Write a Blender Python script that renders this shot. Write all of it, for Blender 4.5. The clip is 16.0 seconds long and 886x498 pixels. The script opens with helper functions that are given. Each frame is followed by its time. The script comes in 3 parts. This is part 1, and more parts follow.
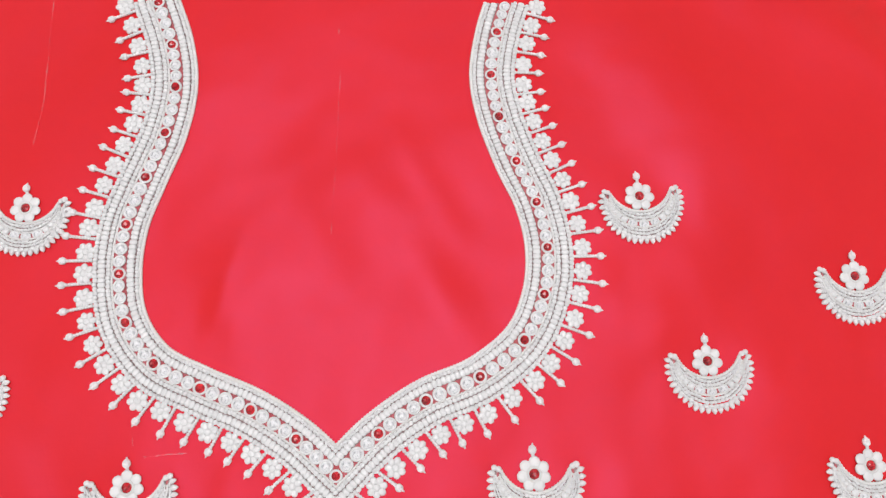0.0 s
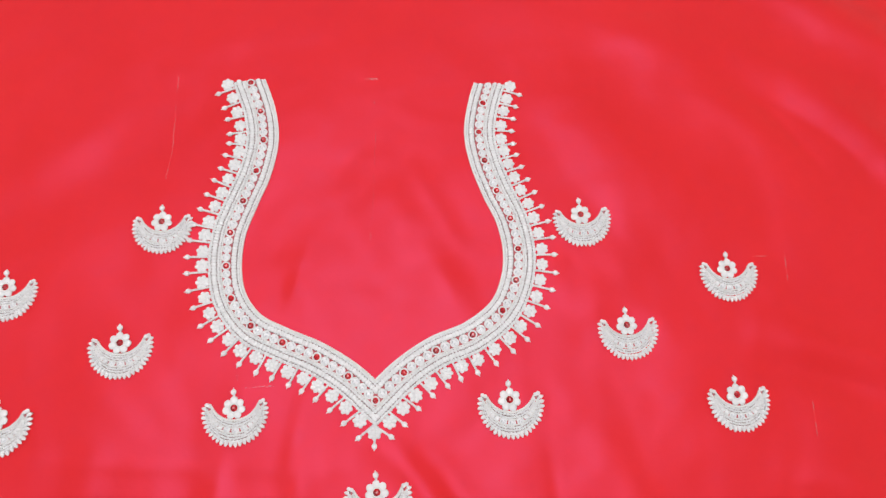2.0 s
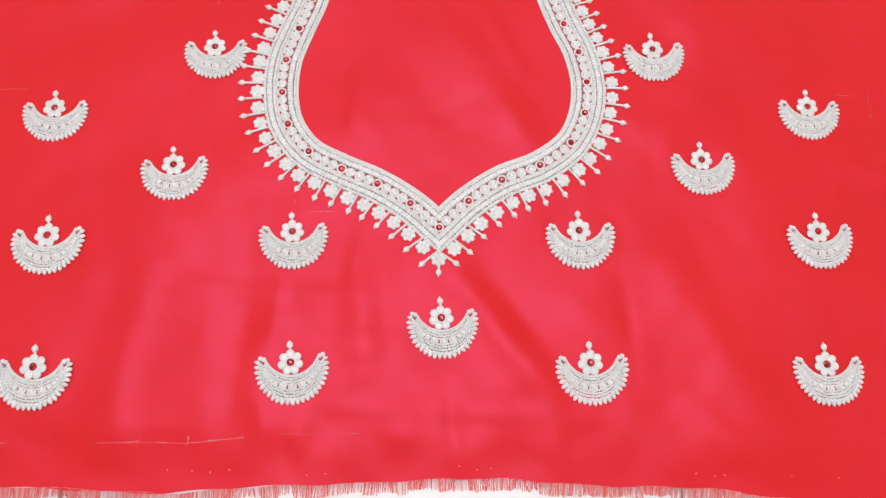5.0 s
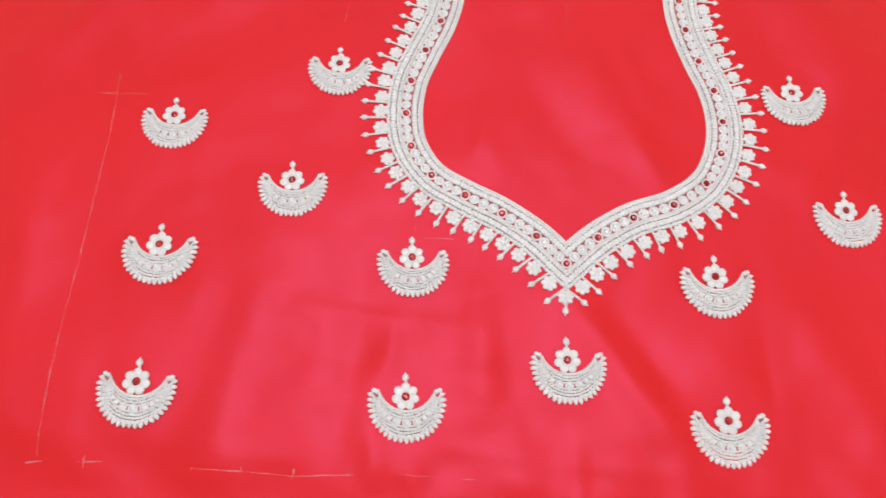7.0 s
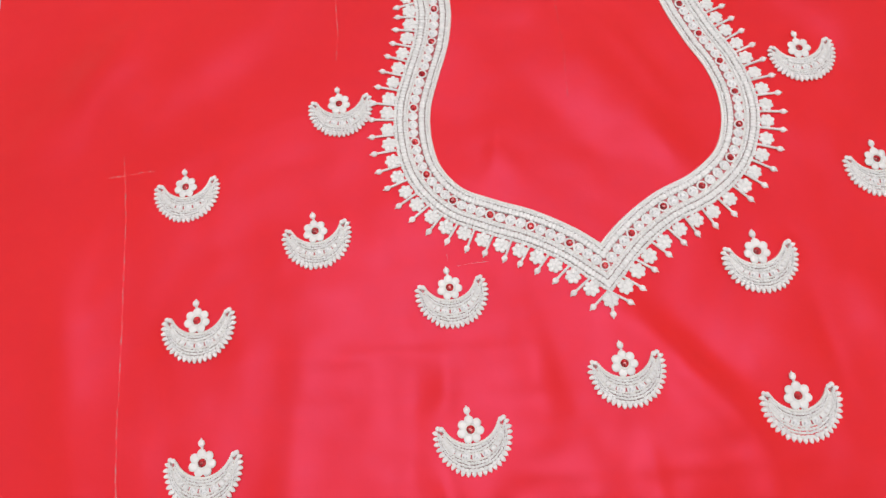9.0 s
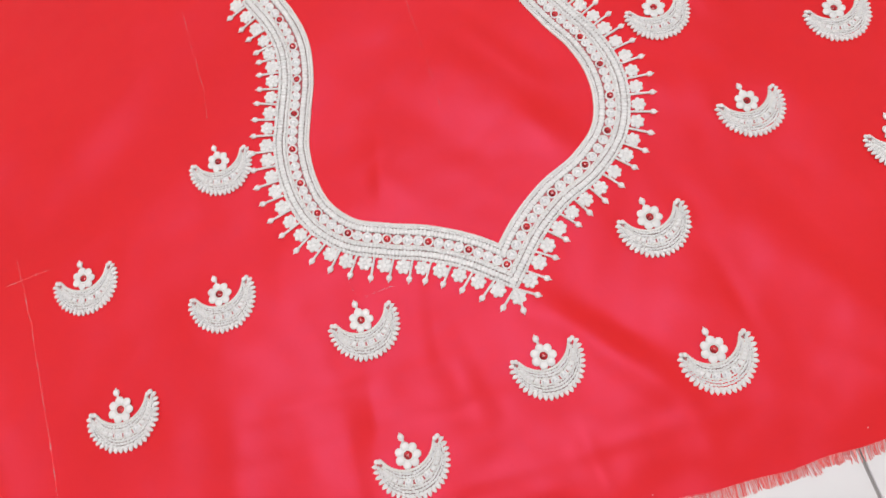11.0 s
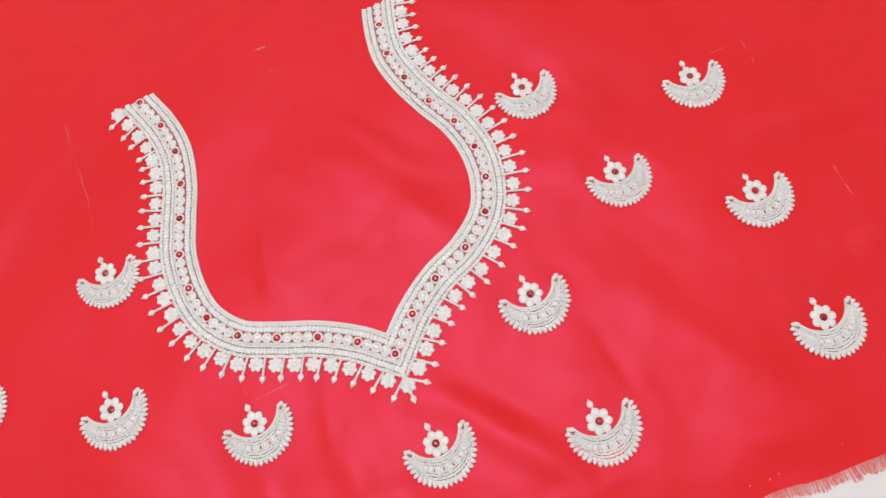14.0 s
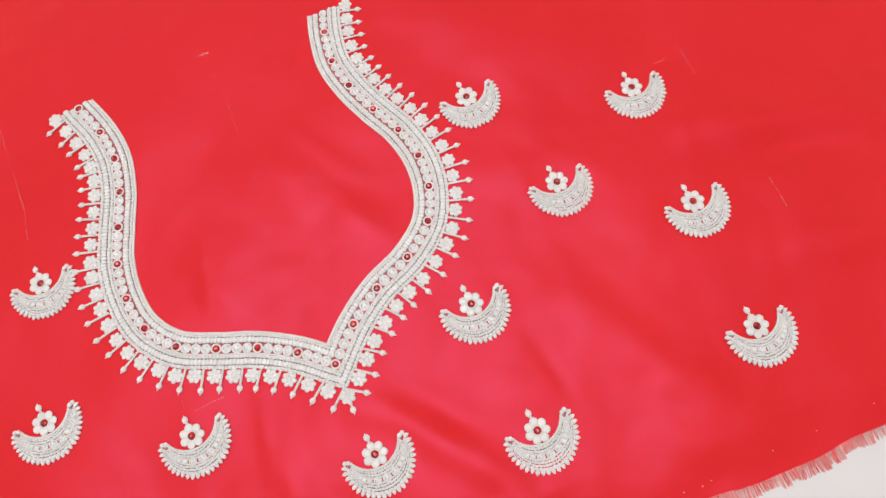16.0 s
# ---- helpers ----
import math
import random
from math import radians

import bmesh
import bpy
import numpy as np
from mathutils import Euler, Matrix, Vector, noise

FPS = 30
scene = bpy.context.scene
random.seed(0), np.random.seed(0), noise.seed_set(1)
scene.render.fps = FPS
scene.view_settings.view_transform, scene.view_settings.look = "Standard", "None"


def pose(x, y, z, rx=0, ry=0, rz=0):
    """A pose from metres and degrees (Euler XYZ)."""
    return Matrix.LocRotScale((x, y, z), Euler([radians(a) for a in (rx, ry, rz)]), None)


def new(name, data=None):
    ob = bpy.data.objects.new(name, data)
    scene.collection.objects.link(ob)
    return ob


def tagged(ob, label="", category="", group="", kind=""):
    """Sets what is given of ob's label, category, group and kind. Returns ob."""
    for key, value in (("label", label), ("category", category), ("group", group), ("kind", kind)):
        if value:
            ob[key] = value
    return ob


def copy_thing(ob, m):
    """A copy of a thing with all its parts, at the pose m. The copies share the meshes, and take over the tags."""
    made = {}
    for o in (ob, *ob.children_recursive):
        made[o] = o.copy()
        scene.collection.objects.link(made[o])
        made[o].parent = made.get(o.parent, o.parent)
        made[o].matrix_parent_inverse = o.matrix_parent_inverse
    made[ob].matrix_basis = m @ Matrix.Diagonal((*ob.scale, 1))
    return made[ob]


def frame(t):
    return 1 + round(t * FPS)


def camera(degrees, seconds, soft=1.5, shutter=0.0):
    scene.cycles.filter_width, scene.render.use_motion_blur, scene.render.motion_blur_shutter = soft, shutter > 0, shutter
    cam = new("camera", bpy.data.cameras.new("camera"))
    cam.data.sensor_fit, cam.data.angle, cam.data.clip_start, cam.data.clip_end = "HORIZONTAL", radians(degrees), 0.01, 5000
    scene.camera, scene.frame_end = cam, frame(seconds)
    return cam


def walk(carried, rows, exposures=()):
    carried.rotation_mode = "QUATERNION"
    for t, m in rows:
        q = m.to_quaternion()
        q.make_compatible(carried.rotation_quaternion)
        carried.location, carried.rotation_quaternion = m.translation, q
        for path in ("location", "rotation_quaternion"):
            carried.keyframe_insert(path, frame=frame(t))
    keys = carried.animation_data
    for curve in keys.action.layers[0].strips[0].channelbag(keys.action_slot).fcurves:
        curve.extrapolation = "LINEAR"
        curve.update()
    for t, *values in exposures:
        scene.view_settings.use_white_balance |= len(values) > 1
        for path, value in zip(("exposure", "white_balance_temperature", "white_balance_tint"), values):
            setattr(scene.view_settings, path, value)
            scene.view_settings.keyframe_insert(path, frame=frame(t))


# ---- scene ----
# ---- the camera and its way (rows: seconds; place; yaw, pitch and roll of a cloth hung upright, laid flat by FLAT) ----
cam = camera(68.00, 16.0, soft=1.3, shutter=0.5)
FLAT = pose(0, 0, 0, -90, 0, 0)
ROWS = [
    (0, 0.0333, -0.2652, 0.0340, -1.65, 11.94, 0.89),
    (0.5, 0.0319, -0.2737, 0.0312, -1.74, 12.18, 0.88),
    (1, 0.0301, -0.3070, 0.0167, -1.79, 13.50, 0.88),
    (1.5, 0.0246, -0.3515, -0.0027, -2.35, 14.87, 0.73),
    (2, 0.0211, -0.3817, -0.0183, -2.63, 15.89, 0.62),
    (2.5, 0.0167, -0.4001, -0.0354, -2.66, 16.63, 0.59),
    (2.7, 0.0118, -0.3959, -0.0460, -2.23, 15.38, 0.53),
    (3, 0.0043, -0.4017, -0.0385, -2.29, 13.02, 0.57),
    (3.2, 0.0014, -0.4033, -0.0412, -2.53, 13.16, 0.47),
    (3.5, 0.0010, -0.3900, -0.0528, -2.21, 13.39, 0.85),
    (3.7, -0.0014, -0.3782, -0.0590, -1.91, 12.58, 0.87),
    (5.8, -0.0131, -0.3322, -0.1099, -1.51, 16.64, 3.51),
    (6, -0.0208, -0.3298, -0.1080, -1.11, 17.09, 4.29),
    (6.2, -0.0289, -0.3282, -0.1029, -0.98, 17.24, 5.08),
    (6.5, -0.0415, -0.3236, -0.1012, -0.82, 18.03, 5.74),
    (7, -0.0605, -0.3188, -0.1013, 0.22, 17.91, 6.02),
    (7.4, -0.0749, -0.3196, -0.1005, 0.90, 17.66, 6.23),
    (7.5, -0.0780, -0.3199, -0.0996, 0.96, 17.68, 6.31),
    (8, -0.0835, -0.3215, -0.0910, 1.07, 17.59, 3.76),
    (8.2, -0.0832, -0.3204, -0.0887, 1.06, 17.66, 1.96),
    (10.3, -0.0435, -0.3205, -0.0741, 0.49, 15.00, -13.03),
    (10.5, -0.0394, -0.3205, -0.0762, 0.06, 15.48, -14.63),
    (11, -0.0281, -0.3240, -0.0727, -0.19, 15.70, -17.36),
    (11.5, -0.0205, -0.3269, -0.0671, -0.70, 16.71, -19.10),
    (12, -0.0104, -0.3292, -0.0632, -1.10, 17.79, -20.59),
    (12.5, -0.0025, -0.3312, -0.0625, -1.30, 18.42, -21.62),
    (13, 0.0063, -0.3330, -0.0612, -1.88, 18.12, -22.47),
    (13.5, 0.0155, -0.3331, -0.0615, -2.71, 17.72, -23.10),
    (14, 0.0249, -0.3357, -0.0611, -3.45, 17.19, -23.38),
    (14.5, 0.0335, -0.3374, -0.0625, -4.26, 16.89, -23.59),
    (15, 0.0386, -0.3390, -0.0628, -4.89, 16.59, -23.76),
    (15.5, 0.0426, -0.3377, -0.0633, -5.21, 16.42, -23.87),
    (16, 0.0439, -0.3367, -0.0630, -5.39, 16.25, -23.94),
]
walk(cam, [(t, FLAT @ pose(x, y, z, 90 + pitch, 0, yaw) @ pose(0, 0, 0, 0, 0, roll)) for t, x, y, z, yaw, pitch, roll in ROWS],
     exposures=((0.0, -0.02, 6400, 10), (2.5, -0.02, 6400, 10), (3.5, 0.0, 6450, 10), (7.0, -0.03, 6530, 10), (10.5, -0.04, 6580, 10), (12.0, -0.05, 6460, 10), (13.5, -0.06, 6560, 10), (14.5, -0.06, 6700, 10), (16.0, -0.06, 6730, 10)))

# ---- light: a closed room, lit by one assumed, unseen ceiling panel and the white walls ----
world = bpy.data.worlds.new("room_air")
world.use_nodes = True
world.node_tree.nodes["Background"].inputs["Color"].default_value = (0.9, 0.93, 1.0, 1)
world.node_tree.nodes["Background"].inputs["Strength"].default_value = 0.3
scene.world = world
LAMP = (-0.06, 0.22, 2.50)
lamp_data = bpy.data.lights.new("unseen_panel_light", "AREA")
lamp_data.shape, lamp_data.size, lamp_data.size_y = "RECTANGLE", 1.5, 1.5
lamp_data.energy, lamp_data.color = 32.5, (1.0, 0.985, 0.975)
lamp = new("unseen_panel_light", lamp_data)
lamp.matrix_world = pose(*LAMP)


# ---- materials ----
def material(name, colour, rough=0.5, metal=0.0, spec=0.5):
    m = bpy.data.materials.new(name)
    m.use_nodes = True
    p = m.node_tree.nodes["Principled BSDF"]
    p.inputs["Base Color"].default_value = (*colour, 1)
    p.inputs["Roughness"].default_value = rough
    p.inputs["Metallic"].default_value = metal
    p.inputs["Specular IOR Level"].default_value = spec
    return m, m.node_tree, p


def grain(tree, scale, detail=4.0, rough=0.6, coords="Object"):
    tc, n = tree.nodes.new("ShaderNodeTexCoord"), tree.nodes.new("ShaderNodeTexNoise")
    n.inputs["Scale"].default_value, n.inputs["Detail"].default_value, n.inputs["Roughness"].default_value = scale, detail, rough
    tree.links.new(tc.outputs[coords], n.inputs["Vector"])
    return n


def ramp(tree, source, stops):
    r = tree.nodes.new("ShaderNodeValToRGB")
    while len(r.color_ramp.elements) < len(stops):
        r.color_ramp.elements.new(0.5)
    for e, (place, colour) in zip(r.color_ramp.elements, stops):
        e.position, e.color = place, (*colour, 1)
    tree.links.new(source, r.inputs["Fac"])
    return r


def bump(tree, p, source, strength, distance, before=None):
    b = tree.nodes.new("ShaderNodeBump")
    b.inputs["Strength"].default_value, b.inputs["Distance"].default_value = strength, distance
    tree.links.new(source, b.inputs["Height"])
    if before:
        tree.links.new(before.outputs["Normal"], b.inputs["Normal"])
    tree.links.new(b.outputs["Normal"], p.inputs["Normal"])
    return b


def cloth_material(name, dark, light, sheen, rough, weave=1500.0, spec=0.5):
    """A plain-woven shiny cloth: patchy colour, fine crossing threads, small crumples."""
    m, tree, p = material(name, light, rough, 0.0, spec)
    p.inputs["Specular Tint"].default_value = (*sheen, 1)
    patch = grain(tree, 9.0, 5.0, 0.55)
    tree.links.new(ramp(tree, patch.outputs["Fac"], [(0.3, dark), (0.7, light)]).outputs["Color"], p.inputs["Base Color"])
    tc = tree.nodes.new("ShaderNodeTexCoord")
    waves = []
    for way in ("X", "Y"):
        w = tree.nodes.new("ShaderNodeTexWave")
        w.bands_direction = way
        w.inputs["Scale"].default_value, w.inputs["Distortion"].default_value = weave / 6.3, 0.6
        tree.links.new(tc.outputs["Object"], w.inputs["Vector"])
        waves.append(w)
    add = tree.nodes.new("ShaderNodeMath")
    add.operation = "ADD"
    tree.links.new(waves[0].outputs["Fac"], add.inputs[0])
    tree.links.new(waves[1].outputs["Fac"], add.inputs[1])
    slub = grain(tree, 38.0, 6.0, 0.6)
    broad = bump(tree, p, grain(tree, 8.0, 3.0, 0.48).outputs["Fac"], 0.46, 0.02)
    crumple = bump(tree, p, slub.outputs["Fac"], 0.08, 0.003, broad)
    bump(tree, p, add.outputs[0], 0.03, 0.0001, crumple)
    var = ramp(tree, grain(tree, 60.0, 3.0).outputs["Fac"], [(0.2, (rough - 0.05,) * 3), (0.8, (rough + 0.06,) * 3)])
    tree.links.new(var.outputs["Color"], p.inputs["Roughness"])
    return m


RED = cloth_material("red_satin", (0.75, 0.020, 0.015), (0.80, 0.023, 0.018), (1.0, 0.33, 0.80), 0.44, spec=0.52)
THREAD, _t, _p = material("red_loose_thread", (0.84, 0.15, 0.15), 0.6)
_g = _t.nodes.new("ShaderNodeNewGeometry")
# shine of the loose threads put into the colour: some are paler
_t.links.new(ramp(_t, _g.outputs["Random Per Island"], [(0.0, (0.82, 0.07, 0.07)), (0.55, (0.85, 0.20, 0.20)), (1.0, (0.88, 0.50, 0.49))]).outputs["Color"], _p.inputs["Base Color"])
LILAC = cloth_material("lilac_cotton", (0.46, 0.33, 0.43), (0.58, 0.45, 0.54), (1, 1, 1), 0.7, spec=0.2)
MAGENTA = cloth_material("magenta_cotton", (0.40, 0.020, 0.13), (0.50, 0.030, 0.17), (1, 1, 1), 0.65, spec=0.2)


def bead_material(name, low, high, rough):
    """White glass and thread beads, each a little different."""
    m, tree, p = material(name, high, rough, 0.0, 0.5)
    geo, info = tree.nodes.new("ShaderNodeNewGeometry"), tree.nodes.new("ShaderNodeObjectInfo")
    add = tree.nodes.new("ShaderNodeMath")
    add.operation = "ADD"
    tree.links.new(geo.outputs["Random Per Island"], add.inputs[0])
    tree.links.new(info.outputs["Random"], add.inputs[1])
    half = tree.nodes.new("ShaderNodeMath")
    half.operation = "FRACT"
    tree.links.new(add.outputs[0], half.inputs[0])
    tree.links.new(ramp(tree, half.outputs[0], [(0.0, low), (1.0, high)]).outputs["Color"], p.inputs["Base Color"])
    bump(tree, p, grain(tree, 1500.0, 4.0).outputs["Fac"], 0.55, 0.0003)
    p.inputs["Subsurface Weight"].default_value = 0.45
    p.inputs["Subsurface Radius"].default_value = (1.0, 1.0, 1.0)
    p.inputs["Subsurface Scale"].default_value = 0.0012
    return m


PEARL = bead_material("white_pearl", (0.82, 0.82, 0.835), (0.90, 0.90, 0.915), 0.34)
SEED = bead_material("white_seed_bead", (0.79, 0.79, 0.805), (0.89, 0.89, 0.905), 0.40)
CORD = bead_material("white_cord", (0.80, 0.79, 0.785), (0.87, 0.86, 0.855), 0.75)
# dark underlay: shade in the gaps between beads, put into its colour
GAP_SHADE = bead_material("bead_gap_shade", (0.34, 0.24, 0.24), (0.44, 0.33, 0.33), 0.9)
# duller rose underlay: red cloth with the crystals' shade painted in
ROSE_SHADE = bead_material("crystal_gap_shade", (0.56, 0.13, 0.15), (0.66, 0.19, 0.21), 0.9)
CRYSTAL, _t, _p = material("clear_foiled_crystal", (0.88, 0.88, 0.90), 0.46, 0.12)
# noise paints grey and white facet reflections into the base colour
_n = grain(_t, 850.0, 3.0, 0.6, "Object")
_t.links.new(ramp(_t, _n.outputs["Fac"], [(0.36, (0.52, 0.53, 0.56)), (0.48, (0.88, 0.89, 0.92)), (0.66, (0.95, 0.95, 0.97))]).outputs["Color"], _p.inputs["Base Color"])
bump(_t, _p, _n.outputs["Fac"], 0.8, 0.0006)
RUBY, _t, _p = material("red_rhinestone", (0.50, 0.008, 0.020), 0.14, 0.0, 0.8)
# dark and bright facets painted into the red, mixed differently for each stone
_n = grain(_t, 700.0, 2.0, 0.5, "Object")
_i = _t.nodes.new("ShaderNodeObjectInfo")
_m = _t.nodes.new("ShaderNodeMix")
_m.data_type = "RGBA"
_t.links.new(_i.outputs["Random"], _m.inputs[0])
_t.links.new(ramp(_t, _n.outputs["Fac"], [(0.38, (0.16, 0.003, 0.008)), (0.62, (0.55, 0.012, 0.022))]).outputs["Color"], _m.inputs[6])
_t.links.new(ramp(_t, _n.outputs["Fac"], [(0.38, (0.34, 0.005, 0.012)), (0.62, (0.85, 0.026, 0.040))]).outputs["Color"], _m.inputs[7])
_t.links.new(_m.outputs[2], _p.inputs["Base Color"])
bump(_t, _p, _n.outputs["Fac"], 0.6, 0.0005)


def chalk_material():
    m, tree, p = material("white_tailor_chalk", (0.86, 0.72, 0.72), 0.95)
    n2 = grain(tree, 140.0, 3.0, 0.7)
    mix = tree.nodes.new("ShaderNodeMath")
    mix.operation = "MULTIPLY"
    tree.links.new(ramp(tree, grain(tree, 2200.0, 2.0).outputs["Fac"], [(0.38, (0.14,) * 3), (0.62, (0.60,) * 3)]).outputs["Color"], mix.inputs[0])
    tree.links.new(ramp(tree, n2.outputs["Fac"], [(0.44, (0.06,) * 3), (0.66, (0.85,) * 3)]).outputs["Color"], mix.inputs[1])
    tree.links.new(mix.outputs[0], p.inputs["Alpha"])
    return m


CHALK = chalk_material()
TILE, _t, _p = material("white_floor_tile", (0.78, 0.77, 0.76), 0.22)
_t.links.new(ramp(_t, grain(_t, 5.0, 6.0).outputs["Fac"], [(0.3, (0.77, 0.76, 0.79)), (0.7, (0.85, 0.84, 0.87))]).outputs["Color"], _p.inputs["Base Color"])
GROUT, _t, _p = material("grey_grout", (0.34, 0.32, 0.32), 0.9)
bump(_t, _p, grain(_t, 800.0).outputs["Fac"], 0.5, 0.001)
PAINT, _t, _p = material("white_wall_paint", (0.80, 0.79, 0.77), 0.8)
bump(_t, _p, grain(_t, 90.0).outputs["Fac"], 0.1, 0.002)
LAMP_TRIM = material("white_lamp_trim", (0.8, 0.8, 0.8), 0.4)[0]
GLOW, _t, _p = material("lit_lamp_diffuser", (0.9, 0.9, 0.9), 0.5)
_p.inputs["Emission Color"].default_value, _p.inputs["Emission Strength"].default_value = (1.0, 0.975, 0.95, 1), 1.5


# ---- building helpers ----
def mesh_of(name, bm, mat, smooth=True):
    me = bpy.data.meshes.new(name)
    bm.to_mesh(me)
    bm.free()
    me.materials.append(mat)
    if smooth:
        me.polygons.foreach_set("use_smooth", [True] * len(me.polygons))
    return me


def raw_mesh(name, verts, faces, mat, smooth=True):
    me = bpy.data.meshes.new(name)
    me.from_pydata([tuple(map(float, v)) for v in verts], [], faces)
    me.materials.append(mat)
    if smooth:
        me.polygons.foreach_set("use_smooth", [True] * len(me.polygons))
    return me


def part(name, me, parent, m=None, label="", kind=""):
    """One mesh object under a thing or a part."""
    ob = new(name, me)
    ob.parent = parent
    if m is not None:
        ob.matrix_basis = m
    return tagged(ob, label=label, kind=kind)


def ridge(x, y, x0, y0, x1, y1, wide, high):
    """A soft fold along a line, fading out at its ends."""
    dx, dy = x1 - x0, y1 - y0
    s = np.clip(((x - x0) * dx + (y - y0) * dy) / (dx * dx + dy * dy), 0, 1)
    d2 = (x - x0 - s * dx) ** 2 + (y - y0 - s * dy) ** 2
    return high * np.exp(-d2 / (wide * wide)) * (0.35 + 0.65 * np.sin(np.pi * np.clip(s, 0.02, 0.98)))


FOLDS = [  # x0, y0, x1, y1, width, height
    (0.008, -0.022, 0.072, -0.095, 0.011, 0.0032),
    (0.024, -0.022, 0.060, -0.062, 0.010, -0.0022),
    (-0.084, -0.025, -0.084, -0.125, 0.008, 0.0026),
    (-0.098, -0.035, -0.100, -0.118, 0.010, -0.0016),
    (-0.040, -0.020, -0.034, -0.075, 0.009, 0.0018),
    (-0.068, -0.098, -0.060, -0.134, 0.007, 0.0022),
    (0.060, -0.095, 0.066, -0.130, 0.008, 0.0018),
    (-0.020, -0.080, -0.012, -0.130, 0.010, 0.0016),
    (-0.150, -0.030, -0.158, -0.120, 0.011, 0.0018),
    (0.120, 0.190, 0.195, 0.105, 0.027, 0.0045),
    (0.200, 0.235, 0.330, 0.140, 0.015, -0.0030),
    (0.250, 0.235, 0.380, 0.120, 0.016, 0.0038),
    (0.110, 0.075, 0.175, 0.030, 0.020, 0.0026),
    (0.180, 0.250, 0.260, 0.150, 0.024, 0.0030),
    (0.230, 0.045, 0.330, 0.020, 0.011, 0.0035),
    (0.235, 0.025, 0.320, 0.000, 0.010, -0.0022),
    (0.235, -0.035, 0.350, -0.060, 0.012, 0.0030),
    (0.115, -0.010, 0.180, -0.100, 0.014, 0.0022),
    (0.130, -0.080, 0.170, -0.128, 0.010, 0.0016),
    (-0.048, 0.075, -0.036, 0.040, 0.010, 0.0014),
    (0.030, 0.085, 0.052, 0.050, 0.010, 0.0016),
    (-0.020, 0.150, 0.030, 0.085, 0.015, 0.0016),
    (-0.030, 0.110, 0.010, 0.060, 0.012, -0.0012),
    (-0.160, 0.170, -0.240, 0.115, 0.018, 0.0024),
    (-0.230, 0.180, -0.300, 0.090, 0.016, 0.0026),
    (0.275, 0.290, 0.370, 0.215, 0.020, 0.0070),
    (0.130, 0.255, 0.230, 0.225, 0.018, 0.0030),
    (-0.275, 0.020, -0.262, -0.090, 0.014, 0.0022),
    (-0.230, -0.034, 0.000, -0.038, 0.0045, 0.0005),
    (-0.170, -0.058, 0.040, -0.061, 0.0045, -0.0005),
    (-0.110, -0.093, 0.120, -0.098, 0.0050, 0.0006),
    (-0.085, -0.015, -0.090, -0.130, 0.0045, -0.0007),
    (-0.040, 0.000, -0.046, -0.040, 0.0040, 0.0006),
    (0.008, -0.075, 0.014, -0.128, 0.0050, 0.0008),
    (-0.042, 0.095, -0.052, 0.050, 0.0040, 0.0006),
    (0.020, 0.140, 0.048, 0.095, 0.0060, 0.0007),
    (0.100, -0.020, 0.106, -0.080, 0.0050, -0.0006),
]


MOTIFS = [  # x, y (mm), turn, size
    (-129.7, 103.2, 4.5, 0.95), (123.8, 114.8, 5.0, 0.98), (-212.8, 61.3, 5.0, 0.95), (213.4, 82.4, 1.0, 0.97), (-143.8, 30.5, 6.5, 0.97),
    (148.3, 46.3, 3.5, 0.98), (-203.2, -11.9, 5.0, 1.0), (210.8, 6.7, 3.5, 1.0), (-76.8, -4.6, 5.7, 0.98), (77.5, 2.0, 3.0, 1.02),
    (4.0, -48.2, 5.0, 1.0), (-72.0, -73.5, 6.0, 1.0), (81.9, -69.0, 3.5, 1.02), (-198.0, -79.7, 2.5, 1.0), (206.7, -66.0, 2.0, 1.01),
]


def lay(x, y):
    """The height of the cloth; the stiff embroidered motifs hold it flat under them."""
    x, y = np.asarray(x, float), np.asarray(y, float)
    h = 0.0010 * np.sin(9.0 * x + 2.0) * np.sin(8.0 * y + 0.5)
    h = h + 0.0028 * np.exp(-((x + 0.20) ** 2 + (y + 0.06) ** 2) / 0.09 ** 2) + 0.0020 * np.exp(-((x + 0.083) ** 2 + (y - 0.20) ** 2) / 0.05 ** 2)
    f = 0.0005 * np.sin(31 * x + 17 * y) + 0.0005 * np.sin(43 * x - 57 * y + 1.0) + 0.0003 * np.sin(95 * x + 38 * y + 2.0)
    for fold in FOLDS:
        f = f + ridge(x, y, *fold)
    hold = 1.0
    for mx, my, _, _ in MOTIFS:
        d2 = (x - mx / 1000) ** 2 + (y - my / 1000 + 0.006) ** 2
        hold = hold * (1 - np.exp(-(d2 / 0.021 ** 2) ** 2))
    h = np.maximum(h + f * hold, -0.0024)
    flat = np.clip((y + 0.134) / 0.030, 0, 1)
    flat = flat * flat * (3 - 2 * flat)
    return h * flat - 0.0020 * (1 - flat) + 0.0006 * np.sin(110 * x) * (1 - flat) * flat * 4 - 0.0006


def on_cloth(x, y, up=0.0):
    return Vector((x, y, float(lay(x, y)) + up))


def settled(x, y, turn=0.0, size=1.0, up=0.0):
    """A pose on the cloth, leaning with its slope."""
    e = 0.012
    gx, gy = float(lay(x + e, y) - lay(x - e, y)) / (2 * e), float(lay(x, y + e) - lay(x, y - e)) / (2 * e)
    lean = Vector((0, 0, 1)).rotation_difference(Vector((-gx, -gy, 1)).normalized()).to_matrix().to_4x4()
    return Matrix.Translation(on_cloth(x, y, up)) @ lean @ Matrix.Rotation(radians(turn), 4, "Z") @ Matrix.Scale(size, 4)


_ball = bmesh.new()
bmesh.ops.create_icosphere(_ball, subdivisions=2, radius=1.0)
_ball.verts.ensure_lookup_table()
BALL_V = np.array([v.co[:] for v in _ball.verts])
